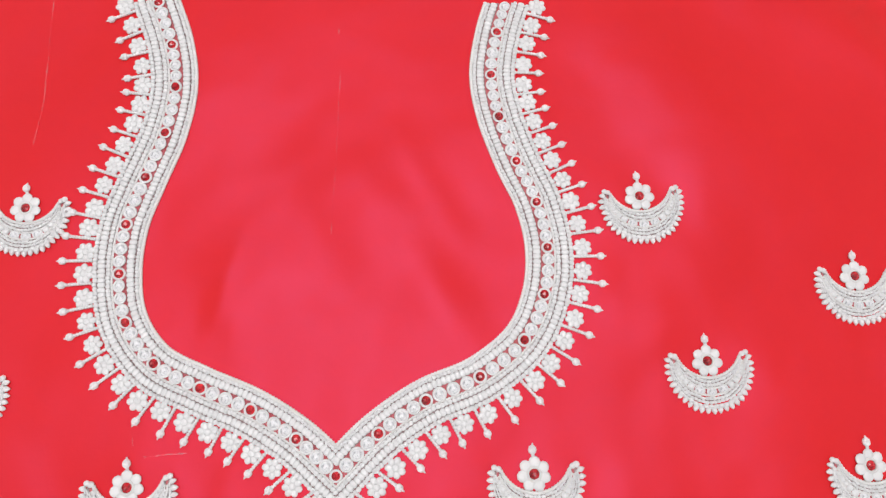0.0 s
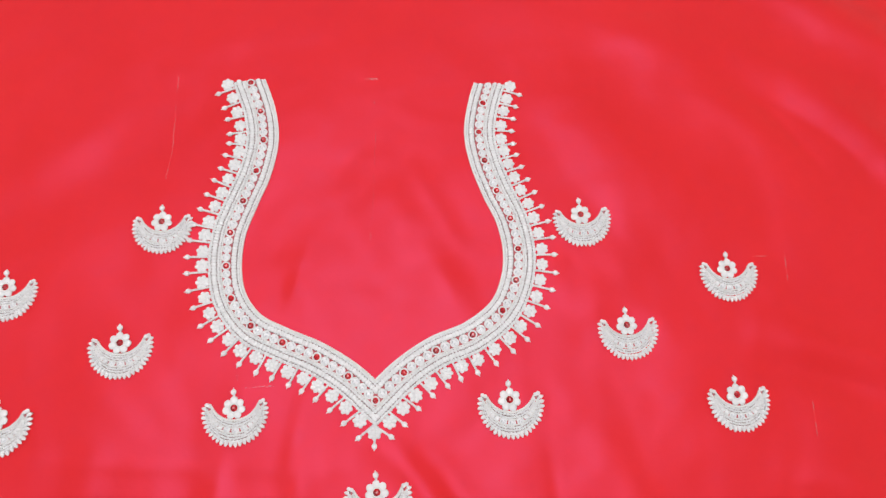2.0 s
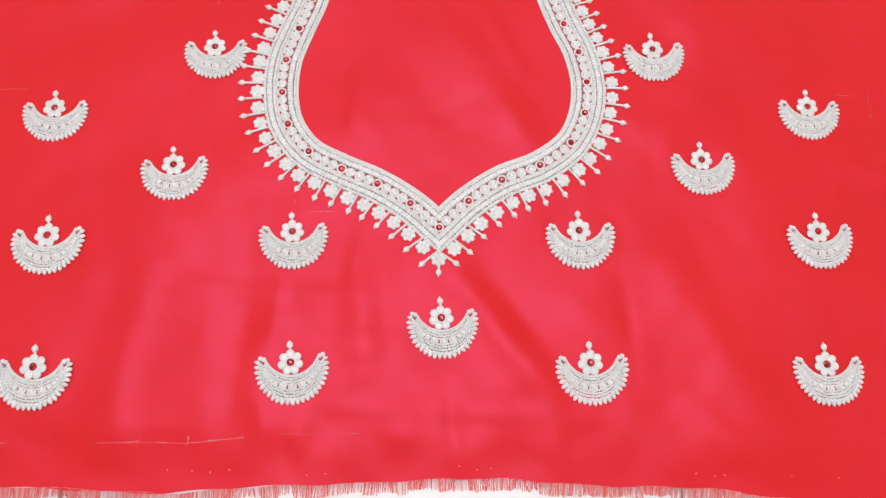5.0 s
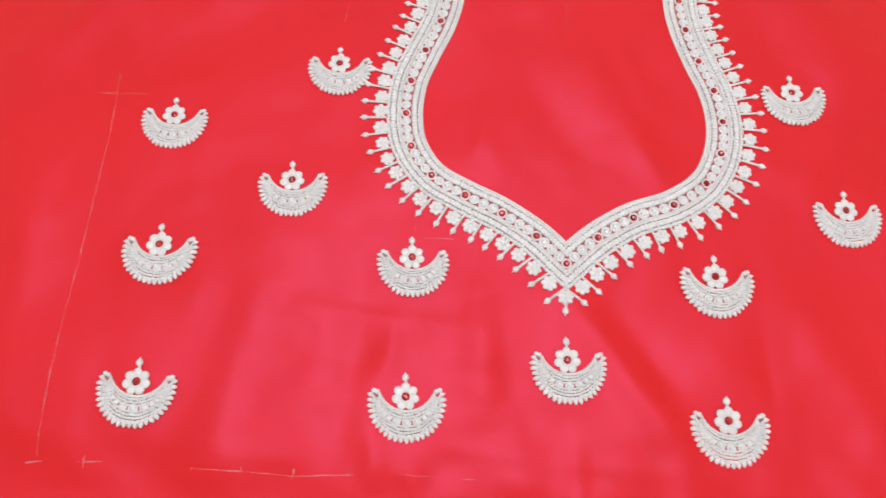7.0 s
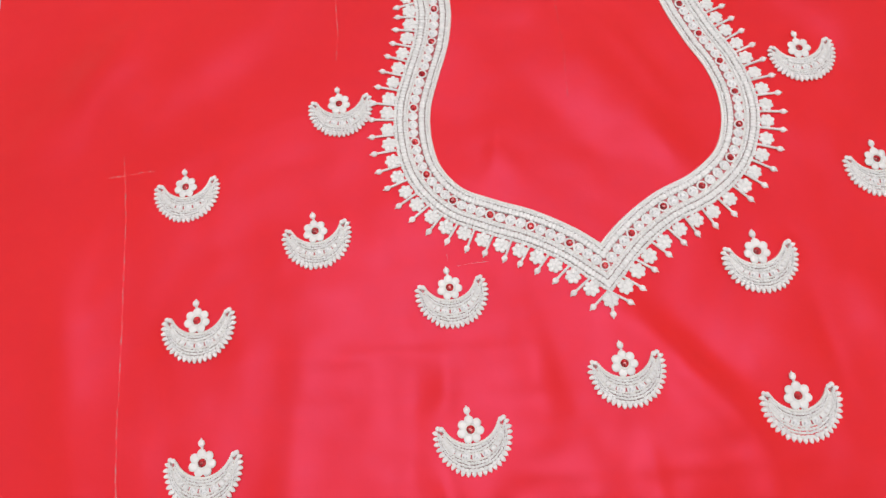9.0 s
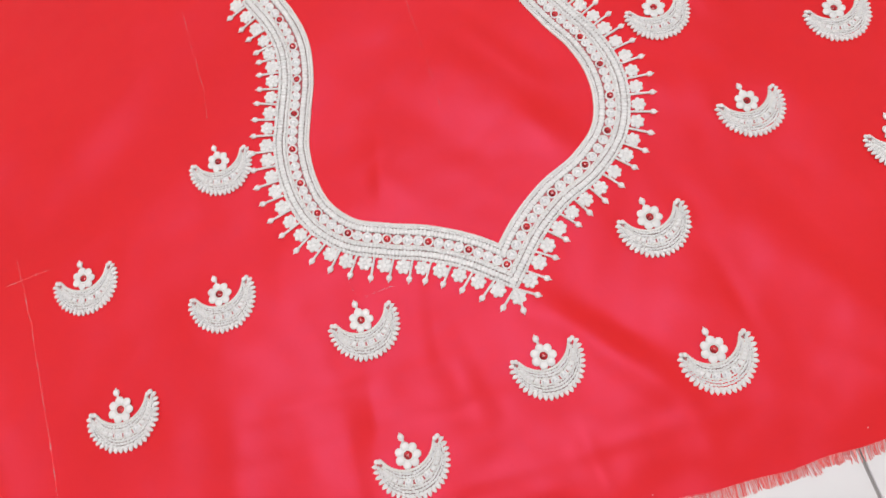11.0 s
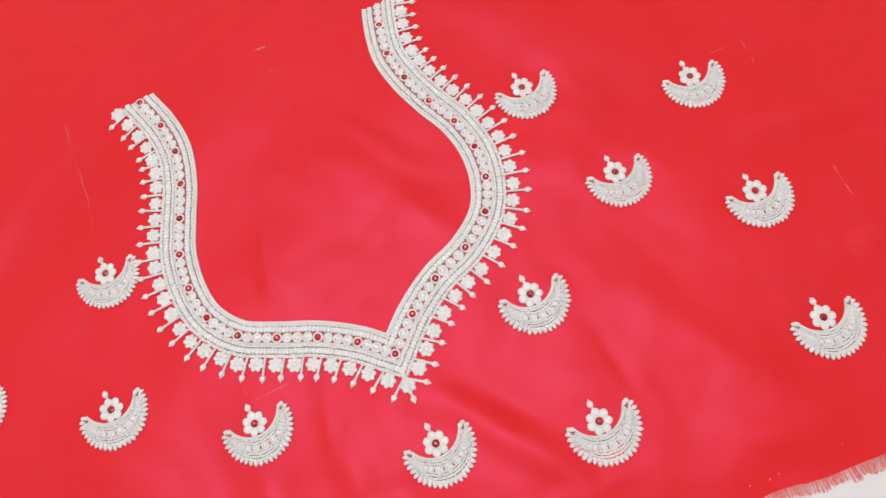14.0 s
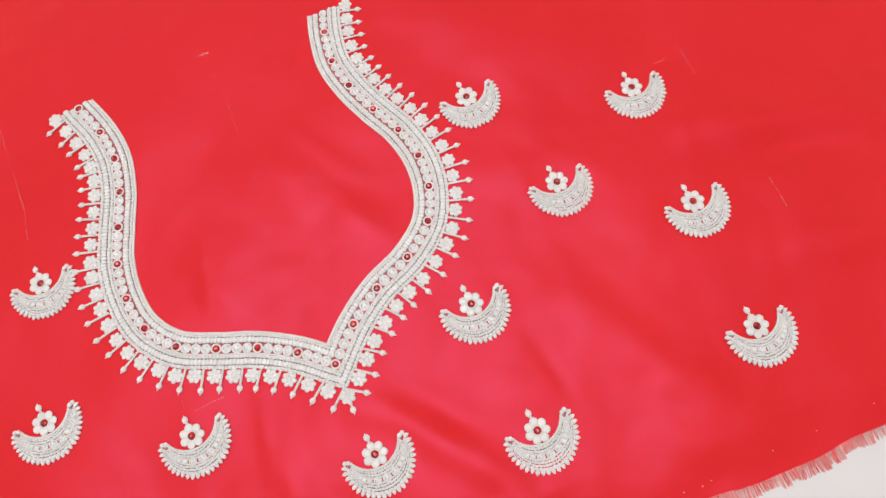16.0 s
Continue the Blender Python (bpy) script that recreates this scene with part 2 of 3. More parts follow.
BALL_F = np.array([[v.index for v in f.verts] for f in _ball.faces])
_ball.free()


def boxy(v):
    """A ball pressed towards a rounded cushion, as tightly strung beads look."""
    w = np.sign(v) * np.abs(v) ** np.array((0.86, 0.86, 0.62))
    return w / np.abs(w).max(axis=0)


def balls(name, spots, mat):
    """Many beads in one mesh: x, y, z, length along, width, height, turn."""
    bv, bf = boxy(BALL_V), BALL_F
    verts, faces = [], []
    for n, (x, y, z, a, b, c, turn) in enumerate(spots):
        v = bv * (a, b, c)
        cs, sn = math.cos(turn), math.sin(turn)
        verts.append(np.stack([v[:, 0] * cs - v[:, 1] * sn + x, v[:, 0] * sn + v[:, 1] * cs + y, v[:, 2] + z], 1))
        faces.append(bf + n * len(bv))
    return raw_mesh(name, np.concatenate(verts), np.concatenate(faces).tolist(), mat)


def cord(name, line, r, mat, flat=0.8, twist=2600.0, depth=0.16, sides=8):
    """A twisted cord along a line of points, with two strands that show as slanting bulges."""
    line = np.asarray(line, float)
    t = np.gradient(line, axis=0)
    t /= np.linalg.norm(t, axis=1)[:, None] + 1e-12
    side = np.stack([-t[:, 1], t[:, 0], 0 * t[:, 0]], 1)
    side /= np.linalg.norm(side, axis=1)[:, None] + 1e-12
    run = np.r_[0, np.cumsum(np.linalg.norm(np.diff(line, axis=0), axis=1))]
    verts, faces = [], []
    for k in range(sides):
        a = 2 * math.pi * k / sides
        rr = r * (1 + depth * np.sin(2 * a + run * twist))
        verts.append(line + side * (rr * math.cos(a))[:, None] + np.array([0, 0, 1]) * (rr * math.sin(a) * flat)[:, None])
    verts = np.stack(verts, 1).reshape(-1, 3)
    for i in range(len(line) - 1):
        for k in range(sides):
            k2 = (k + 1) % sides
            faces.append((i * sides + k, i * sides + k2, (i + 1) * sides + k2, (i + 1) * sides + k))
    faces += [tuple(range(sides))[::-1], tuple((len(line) - 1) * sides + k for k in range(sides))]
    return raw_mesh(name, verts, faces, mat)


def ring_mesh(name, big, small, mat, around=20, sides=7):
    verts, faces = [], []
    for i in range(around):
        a = 2 * math.pi * i / around
        for k in range(sides):
            b = 2 * math.pi * k / sides
            q = big + small * math.cos(b)
            verts.append((q * math.cos(a), q * math.sin(a), small * math.sin(b) * 0.8))
            faces.append((i * sides + k, (i + 1) % around * sides + k, (i + 1) % around * sides + (k + 1) % sides, i * sides + (k + 1) % sides))
    return raw_mesh(name, verts, faces, mat)


def cut_stone(name, r, high, mat, facets=8):
    """A faceted flat-backed stone: girdle, two rings of facets, a small table."""
    verts, faces = [], []
    rings = [(1.0, 0.0, 0.0), (1.0, 0.25, 0.0), (0.74, 0.66, 0.5), (0.36, 1.0, 0.0)]
    for q, z, shift in rings:
        for k in range(facets):
            a = 2 * math.pi * (k + shift) / facets
            verts.append((r * q * math.cos(a), r * q * math.sin(a), z * high))
    for j in range(len(rings) - 1):
        for k in range(facets):
            k2 = (k + 1) % facets
            a, b, c, d = j * facets + k, j * facets + k2, (j + 1) * facets + k2, (j + 1) * facets + k
            if j == 1:
                faces += [(a, b, d), (b, c, d)]
            elif j == 2:
                faces += [(a, b, c), (a, c, d)]
            else:
                faces.append((a, b, c, d))
    faces.append(tuple(3 * facets + k for k in range(facets)))
    return raw_mesh(name, verts, faces, mat, smooth=False)


def drop_mesh(name, r, tip, mat):
    """A round bead drawn out to a point along +x."""
    v = BALL_V.copy()
    far = np.clip(v[:, 0], 0, 1)
    v[:, 1:] *= (1 - 0.55 * far ** 2)[:, None]
    v[:, 0] = np.where(v[:, 0] > 0, v[:, 0] * (1 + tip), v[:, 0])
    return raw_mesh(name, v * (r, r, r * 0.8), BALL_F.tolist(), mat)


def ball_mesh(name, a, b, c, mat):
    return raw_mesh(name, BALL_V * (a, b, c), BALL_F.tolist(), mat)


def faceted_bead(name, long, wide, high, mat, facets=7):
    """A cut glass bead, lying along x: two blunt ends and a faceted waist."""
    verts, faces = [], []
    rings = [(-1.0, 0.36, 0.0), (-0.62, 0.84, 0.0), (0.0, 1.0, 0.5), (0.62, 0.84, 0.0), (1.0, 0.36, 0.0)]
    for q, w, shift in rings:
        for k in range(facets):
            a = 2 * math.pi * (k + shift) / facets
            verts.append((long * q, wide * w * math.cos(a), high * w * math.sin(a)))
    for j in range(len(rings) - 1):
        for k in range(facets):
            a, b, c, d = j * facets + k, j * facets + (k + 1) % facets, (j + 1) * facets + (k + 1) % facets, (j + 1) * facets + k
            faces += [(a, b, d), (b, c, d)]
    faces += [tuple(range(facets))[::-1], tuple((len(rings) - 1) * facets + k for k in range(facets))]
    return raw_mesh(name, verts, faces, mat, smooth=False)


def beaded_rod(name, beads, pitch, r, x0, mat, sides=8, per=6):
    """Threaded seed beads in one string, from x0 towards -x."""
    verts, faces = [], []
    rings = beads * per + 1
    for i in range(rings):
        q = r * (0.52 + 0.48 * abs(math.sin(math.pi * i / per)) ** 0.6)
        verts += [(x0 - i * pitch / per, q * math.cos(2 * math.pi * k / sides), q * 0.9 * math.sin(2 * math.pi * k / sides)) for k in range(sides)]
    for i in range(rings - 1):
        faces += [(i * sides + k, i * sides + (k + 1) % sides, (i + 1) * sides + (k + 1) % sides, (i + 1) * sides + k) for k in range(sides)]
    return raw_mesh(name, verts, faces, mat)


def ribbon(name, inner, outer, up, mat):
    """A thin backing sheet between two lines of places."""
    n = len(inner)
    verts = [(*p, z + up) for p, z in zip(inner, lay_or_flat(inner, up))] + [(*p, z + up) for p, z in zip(outer, lay_or_flat(outer, up))]
    mid = [((a[0] + b[0]) / 2, (a[1] + b[1]) / 2, (a[2] + b[2]) / 2 + 0.0001) for a, b in zip(verts[:n], verts[n:])]
    verts += mid
    faces = []
    for i in range(n - 1):
        faces += [(i, i + 1, 2 * n + i + 1, 2 * n + i), (2 * n + i, 2 * n + i + 1, n + i + 1, n + i)]
    return raw_mesh(name, verts, faces, mat)


def lay_or_flat(points, up):
    """On the cloth for a positive lift; flat for a motif, which is laid later."""
    return [float(lay(*p)) if up > 0.00018 else 0.0 for p in points]


def box_mesh(name, x0, x1, y0, y1, z0, z1, mat, bevel=0.0):
    bm = bmesh.new()
    bmesh.ops.create_cube(bm, size=1.0)
    for v in bm.verts:
        v.co = ((x0 + x1) / 2 + v.co.x * (x1 - x0), (y0 + y1) / 2 + v.co.y * (y1 - y0), (z0 + z1) / 2 + v.co.z * (z1 - z0))
    if bevel:
        bmesh.ops.bevel(bm, geom=bm.edges[:], offset=bevel, segments=2, affect="EDGES")
    return mesh_of(name, bm, mat, smooth=False)


# ---- the room that closes the place ----
def setting(name, me, label):
    return tagged(new(name, me), label=label, category=name.split("_")[0], kind="structure")


floor = setting("floor", box_mesh("floor", -2.0, 2.2, -2.0, 2.0, -0.06, -0.0050, GROUT), "white tiled floor with thin grey joints")
setting("ceiling", box_mesh("ceiling", -2.1, 2.3, -2.1, 2.1, 2.6, 2.7, PAINT), "plain white painted ceiling")
setting("wall_north", box_mesh("wall_north", -2.1, 2.3, 2.0, 2.1, -0.06, 2.6, PAINT), "plain white painted wall")
setting("wall_south", box_mesh("wall_south", -2.1, 2.3, -2.1, -2.0, -0.06, 2.6, PAINT), "plain white painted wall")
setting("wall_east", box_mesh("wall_east", 2.2, 2.3, -2.0, 2.0, -0.06, 2.6, PAINT), "plain white painted wall")
setting("wall_west", box_mesh("wall_west", -2.1, -2.0, -2.0, 2.0, -0.06, 2.6, PAINT), "plain white painted wall")
# lamp body and glowing diffuser, out of view, assumed from the cloth's sheen
panel = tagged(new("ceiling_light"), "unseen square white ceiling light, assumed overhead, switched on", "lamp")
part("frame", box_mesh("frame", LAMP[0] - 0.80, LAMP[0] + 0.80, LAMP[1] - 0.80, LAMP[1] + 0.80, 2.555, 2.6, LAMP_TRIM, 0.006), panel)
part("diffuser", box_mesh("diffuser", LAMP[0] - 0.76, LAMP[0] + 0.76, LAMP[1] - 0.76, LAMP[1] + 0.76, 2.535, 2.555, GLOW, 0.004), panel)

# ---- the red cloth ----
EDGE_LEFT, EDGE_RIGHT, EDGE_TOP = -0.330, 0.62, 0.46


def edge_bottom(x):
    """The torn lower edge, a little wavy."""
    x = np.asarray(x, float)
    return -0.1300 - 0.0075 * np.clip((-x - 0.02) / 0.1, 0, 1) - 0.0032 * np.clip((x - 0.14) / 0.045, 0, 1) + 0.0020 * np.exp(-((x - 0.04) / 0.05) ** 2) + 0.0006 * np.sin(60 * x) + 0.0004 * np.sin(173 * x + 1)


def edge_left(y):
    y = np.asarray(y, float)
    return -0.3330 - 0.16 * np.clip(y - 0.076, 0, 0.055) - 0.25 * np.clip(0.068 - y, 0, 0.15) + 0.012 * np.clip((y - 0.1235) / 0.014, 0, 1) + 0.0006 * np.sin(90 * y)


def cloth_mesh():
    nx, ny = 480, 300
    u, v = np.linspace(0, 1, nx), np.linspace(0, 1, ny)
    x = EDGE_LEFT + (EDGE_RIGHT - EDGE_LEFT) * u[None, :] + 0 * v[:, None]
    low = edge_bottom(x)
    y = low + (EDGE_TOP - low) * v[:, None]
    x = x + (edge_left(y) - EDGE_LEFT) * (1 - u[None, :]) ** 6
    z = lay(x, y)
    top = np.stack([x, y, z], -1).reshape(-1, 3)
    verts = np.concatenate([top, top - (0, 0, 0.0005)])
    n = nx * ny
    i = (np.arange(ny - 1)[:, None] * nx + np.arange(nx - 1)[None, :]).ravel()
    quads = np.stack([i, i + 1, i + nx + 1, i + nx], 1)
    faces = quads.tolist() + (quads[:, ::-1] + n).tolist()
    rim = list(range(nx)) + [nx * k + nx - 1 for k in range(1, ny)] + [n - 1 - k for k in range(1, nx)] + [nx * k for k in range(ny - 2, 0, -1)]
    count = len(rim)
    verts = np.concatenate([verts, verts[rim], verts[[r + n for r in rim]]])
    faces += [(2 * n + count + k - 1, 2 * n + count + k, 2 * n + k, 2 * n + k - 1) if k else (2 * n + 2 * count - 1, 2 * n + count, 2 * n, 2 * n + count - 1) for k in range(count)]
    return raw_mesh("red_fabric", verts, faces, RED)


fabric = tagged(new("red_fabric", cloth_mesh()), "bright red satin blouse fabric with frayed edge, laid on floor", "fabric")


def fringe_mesh():
    """Loose warp threads along the torn edge, in uneven tufts."""
    rng = random.Random(4)
    verts, faces = [], []
    x, tuft_end, reach, thin = EDGE_LEFT + 0.004, -1.0, 0.006, 1.0
    while x < EDGE_RIGHT:
        if x > tuft_end:
            tuft_end = x + rng.choice((0.0025, 0.004, 0.006, 0.009))
            reach = rng.uniform(0.0042, 0.0066) + 0.0012 * noise.noise((x * 30, 0.3, 0))
            thin = rng.choice((1.0, 1.3, 1.8, 2.6))
        long = reach + rng.uniform(-0.0007, 0.0005)
        y0 = float(edge_bottom(x)) + 0.0004
        z0 = float(lay(x, y0))
        lean, w = 0.25 * noise.noise((x * 90, 5.1, 0)) + rng.uniform(-0.12, 0.12), rng.uniform(0.00010, 0.00019)
        base = len(verts)
        for k in range(4):
            s = k / 3
            px, py = x + long * s * (lean + 0.25 * lean * s), y0 - long * s
            pz = z0 + 0.0001 - min(1.0, 2.2 * s) * max(0.0, z0 + 0.0033) + 0.0001 * math.sin(3 * s + x * 900)
            for side, up in ((-1, 0), (0, 1), (1, 0)):
                verts.append((px + side * w, py, pz + up * w))
        for k in range(3):
            a = base + 3 * k
            faces += [(a, a + 1, a + 4, a + 3), (a + 1, a + 2, a + 5, a + 4)]
        x += rng.uniform(0.00012, 0.00030) * thin
    return raw_mesh("fringe", verts, faces, THREAD)


part("fringe", fringe_mesh(), fabric, label="frayed red threads along the torn edge", kind="stuff")


def chalk_line(points, wide=0.0007):
    """A drawn chalk stroke that lies on the cloth."""
    pts = [Vector(p) / 1000 for p in points]
    verts, faces = [], []
    for a, b in zip(pts, pts[1:]):
        n = max(2, int((b - a).length / 0.003))
        way = (b - a).normalized()
        side = Vector((-way.y, way.x))
        start = len(verts)
        for k in range(n + 1):
            q = a + (b - a) * (k / n)
            w = wide * (0.7 + 0.4 * noise.noise((q.x * 300, q.y * 300, 0)))
            q = q + side * 0.0004 * noise.noise((q.x * 120, q.y * 120, 4))
            for s in (-0.5, 0, 0.5):
                e = q + side * (s * w)
                verts.append((e.x, e.y, float(lay(e.x, e.y)) + 0.00012 + (0.00008 if s == 0 else 0)))
        for k in range(n):
            for j in (0, 1):
                a0 = start + 3 * k + j
                faces.append((a0, a0 + 1, a0 + 4, a0 + 3))
    part("chalk_line", raw_mesh("chalk_line", verts, faces, CHALK), fabric, label="thin white tailor's chalk line")


for stroke, wide in (
    ([(-248.3, 83.5), (-244.3, 45), (-242.2, -13), (-240.2, -62), (-236.5, -117)], 0.9),
    ([(-256, 70.8), (-246, 71.6), (-230, 72.5)], 0.9), ([(-241, -120.5), (-234, -119)], 1.2),
    ([(-218, -117.5), (-206, -116.5)], 0.8), ([(-214.5, -114.5), (-214, -120)], 0.9),
    ([(-166, -115.6), (-142.5, -114.2), (-119, -114.3), (-92, -110.7)], 0.8), ([(-142.5, -111), (-143, -116)], 0.9),
    ([(-119, -111), (-119.5, -116)], 0.9), ([(-75, -108.6), (-31, -107.5)], 0.45),
    ([(-13, 202.6), (-8, 203.4), (-13, 203.2), (-5, 203.6), (-12, 203.9)], 1.3), ([(-131.8, 203), (-130.5, 176), (-129.6, 150), (-130.9, 131)], 0.6), ([(-6.5, 188.5), (-6.3, 185.5)], 1.0),
    ([(-72, 6.5), (-56, 8)], 0.8), ([(-77.8, 20), (-76.8, 9)], 0.5), ([(231, 90.8), (240, 91.5)], 0.6),
    ([(251.5, 94), (250.7, 76)], 0.5), ([(256, 3), (255.3, -16)], 0.6),
    ([(-5, 170), (-4.6, 130), (-5, 95)], 0.3),
):
    chalk_line(stroke, wide / 1000)

# pin pricks along the selvage
_rng = random.Random(9)
PRICK = ball_mesh("pin_prick", 0.00028, 0.00028, 0.00012, material("white_prick", (0.85, 0.62, 0.62), 0.9)[0])
for _x in (-128, -116, -107, -98, -60, -51, 15, 24, 31, 134, 144, 149, 183, 208, 240, 262):
    _y = -122.5 - (4.5 if _x < -40 else 0) + _rng.uniform(-1, 1)
    part("pin_prick", PRICK, fabric, Matrix.Translation(on_cloth(_x / 1000, _y / 1000, 0.0001)))

# ---- the striped cloth that shows past the left edge ----
under = tagged(new("striped_cloth"), "pale lilac cotton cloth with a magenta stripe, beside the red fabric", "cloth")


def strip(name, y0, y1, mat, lift):
    xs, ys = np.linspace(-0.75, -0.30, 60), np.linspace(y0, y1, 24)
    verts = [(x, y + 0.19 * (x + 0.33), -0.0010 + lift + 0.0001 * math.sin(20 * x + 9 * y)) for z in (0, 1) for y in ys for x in xs]
    n = len(xs) * len(ys)
    verts = [(x, y, z - (0.0005 if k >= n else 0)) for k, (x, y, z) in enumerate(verts)]
    faces = []
    for j in range(len(ys) - 1):
        for i in range(len(xs) - 1):
            a = j * len(xs) + i
            faces += [(a, a + 1, a + 1 + len(xs), a + len(xs)), (n + a, n + a + len(xs), n + a + 1 + len(xs), n + a + 1)]
    part(name, raw_mesh(name, verts, faces, mat), under)


strip("ground_weave", -0.20, 0.50, LILAC, -0.0021)
strip("stripe", 0.1268, 0.1365, MAGENTA, -0.0019)

# ---- beaded neckline ----
ARM_LEFT = [(-86.5, 202), (-85.1, 196.7), (-77.3, 176.8), (-73.9, 157.6), (-76.7, 137.2), (-83.3, 117.8), (-89.2, 97.6), (-89.6, 77.0),
            (-84.5, 57.5), (-71.8, 41.6), (-53.2, 32.5), (-33.0, 24.5), (-14.6, 13.8), (1.4, 0.5)]
ARM_RIGHT = [(68.0, 206), (63.4, 189.4), (60.7, 168.5), (64.1, 148.9), (71.6, 129.1), (80.1, 111.3), (84.4, 91.8), (82.7, 72.1),
             (74.2, 53.4), (56.4, 38.6), (35.2, 29.1), (17.0, 16.3), (1.4, 0.5)]
TOP = {1: (0.1990, 0.10), -1: (0.2050, 0.03)}
MID = 0.0014


def smooth_line(points, per=40):
    """A smooth line through the points, with the place of each point along it."""
    p = np.array(points, float) / 1000
    p = np.concatenate([[2 * p[0] - p[1]], p, [2 * p[-1] - p[-2]]])
    out = []
    for i in range(1, len(p) - 2):
        s = np.linspace(0, 1, per, endpoint=False)[:, None]
        a, b, c, d = p[i - 1], p[i], p[i + 1], p[i + 2]
        out.append(0.5 * (2 * b + (c - a) * s + (2 * a - 5 * b + 4 * c - d) * s ** 2 + (3 * b - a - 3 * c + d) * s ** 3))
    line = np.concatenate(out + [p[-2:-1]])
    return line


class Arm:
    """One arm of the neckline: its middle line runs from the shoulder to the point of the V."""

    def __init__(self, points, side):
        self.side, self.reds = side, points[1:-1]
        line = smooth_line(points)
        tail = line[-1] - line[-12]
        tail /= np.linalg.norm(tail)
        self.mid = np.concatenate([line, line[-1] + tail * np.arange(1, 41)[:, None] * 0.0006])
        t = np.gradient(self.mid, axis=0)
        t /= np.linalg.norm(t, axis=1)[:, None]
        self.inward = np.stack([-t[:, 1], t[:, 0]], 1) * side
        low = np.clip((0.095 - self.mid[:, 1]) / 0.06, 0, 1)
        self.taper = 1 - 0.10 * low * low * (3 - 2 * low)

    def line(self, off):
        """The line off metres inside the middle one; the inner half narrows towards the point of the V."""
        return self.mid + self.inward * (off * self.taper[:, None] if off > 0.0025 else off)

    def row(self, off, step, cut=True, wobble=0.0, seed=0):
        """Evenly spaced places on a line off metres inside the middle one, with the turn of the line."""
        p = self.line(off)
        run = np.r_[0, np.cumsum(np.linalg.norm(np.diff(p, axis=0), axis=1))]
        n = int(run[-1] / step)
        at = (np.arange(n) + 0.5) * run[-1] / n
        x, y = np.interp(at, run, p[:, 0]), np.interp(at, run, p[:, 1])
        gx, gy = np.gradient(x), np.gradient(y)
        turn = np.arctan2(gy, gx)
        level, slope = TOP[self.side]
        keep = np.ones(n, bool)
        if cut:
            keep = (self.side * (x - MID) < 0.0002) & (y < level + slope * (x - self.mid[0, 0]) - 0.0006)
        rng = np.random.default_rng(seed + int(off * 1e5) % 97)
        x, y = x + rng.normal(0, wobble, n), y + rng.normal(0, wobble, n)
        return x[keep], y[keep], turn[keep]

    def nearest(self, x, y):
        return int(np.argmin(np.hypot(self.mid[:, 0] - x, self.mid[:, 1] - y)))


ARMS = [Arm(ARM_LEFT, 1), Arm(ARM_RIGHT, -1)]
MM = 0.001
neck = tagged(new("neckline_embroidery"), "white beaded V-shaped neckline embroidery with crystals on red fabric", "embroidery")
PEARL_ME = raw_mesh("pearl", boxy(BALL_V) * np.array((1.20, 1.68, 0.72)) * MM, BALL_F.tolist(), PEARL)
CRYSTAL_ME = cut_stone("crystal", 2.05 * MM, 1.2 * MM, CRYSTAL)
RED_ME = cut_stone("red_stone", 1.9 * MM, 1.2 * MM, RUBY)
RING_ME = ring_mesh("setting", 2.12 * MM, 0.50 * MM, PEARL)
far_pearls = []
BEAD_SIZES = np.random.default_rng(3)
for arm in ARMS:
    # added underlay, coloured as the shade between beads and around crystals
    for a, b, cover in ((8.9, 2.9, GAP_SHADE), (-2.9, -10.1, GAP_SHADE), (2.9, -2.9, ROSE_SHADE)):
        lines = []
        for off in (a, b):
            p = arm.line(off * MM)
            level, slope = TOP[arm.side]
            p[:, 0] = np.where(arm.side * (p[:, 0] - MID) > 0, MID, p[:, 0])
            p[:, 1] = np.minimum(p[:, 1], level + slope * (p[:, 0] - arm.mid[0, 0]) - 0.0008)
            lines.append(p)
        part("backing", ribbon("backing", lines[0], lines[1], 0.0002, cover), neck, label="dark underlay coloured as shade between the beads" if cover is GAP_SHADE else "dusty rose underlay coloured as shaded cloth around crystals")
    for off, r in ((8.75, 0.80), (-2.95, 0.50)):
        x, y, _ = arm.row(off * MM, 0.00022)
        part("cord", cord("cord", np.stack([x, y, lay(x, y) + r * 0.6 * MM], 1), r * MM, CORD, 0.7, 4700.0, 0.22), neck, label="twisted white cord")
    for off, long, wide, step in ((7.35, 0.90, 0.82, 1.56), (-4.25, 1.0, 0.98, 1.72), (-9.6, 1.0, 1.02, 1.72)):
        x, y, a = arm.row(off * MM, step * MM, wobble=0.09 * MM)
        z = lay(x, y) + 0.55 * MM
        part("beading", balls("beading", [(*q, g * long * MM, g * wide * MM, 0.66 * MM, t) for *q, t, g in zip(x, y, z, a, BEAD_SIZES.uniform(0.95, 1.07, len(x)))], SEED), neck, label="row of white seed beads", kind="stuff")
    for off, step in ((4.75, 1.96), (-6.95, 1.96)):
        x, y, a = arm.row(off * MM, step * MM, wobble=0.07 * MM)
        for px, py, t in zip(x, y, a):
            if py < 0.088:
                part("pearl", PEARL_ME, neck, Matrix.Translation(on_cloth(px, py, 0.7 * MM)) @ Matrix.Rotation(t, 4, "Z"))
            else:
                far_pearls.append((px, py, float(lay(px, py)) + 0.7 * MM, 1.20 * MM, 1.68 * MM, 0.72 * MM, t))
part("pearl", PEARL_ME, neck, Matrix.Translation(on_cloth(MID, 0.0058, 0.6 * MM)))
part("pearl_trim", balls("pearl_trim", far_pearls, PEARL), neck, label="rows of white pearls", kind="stuff")


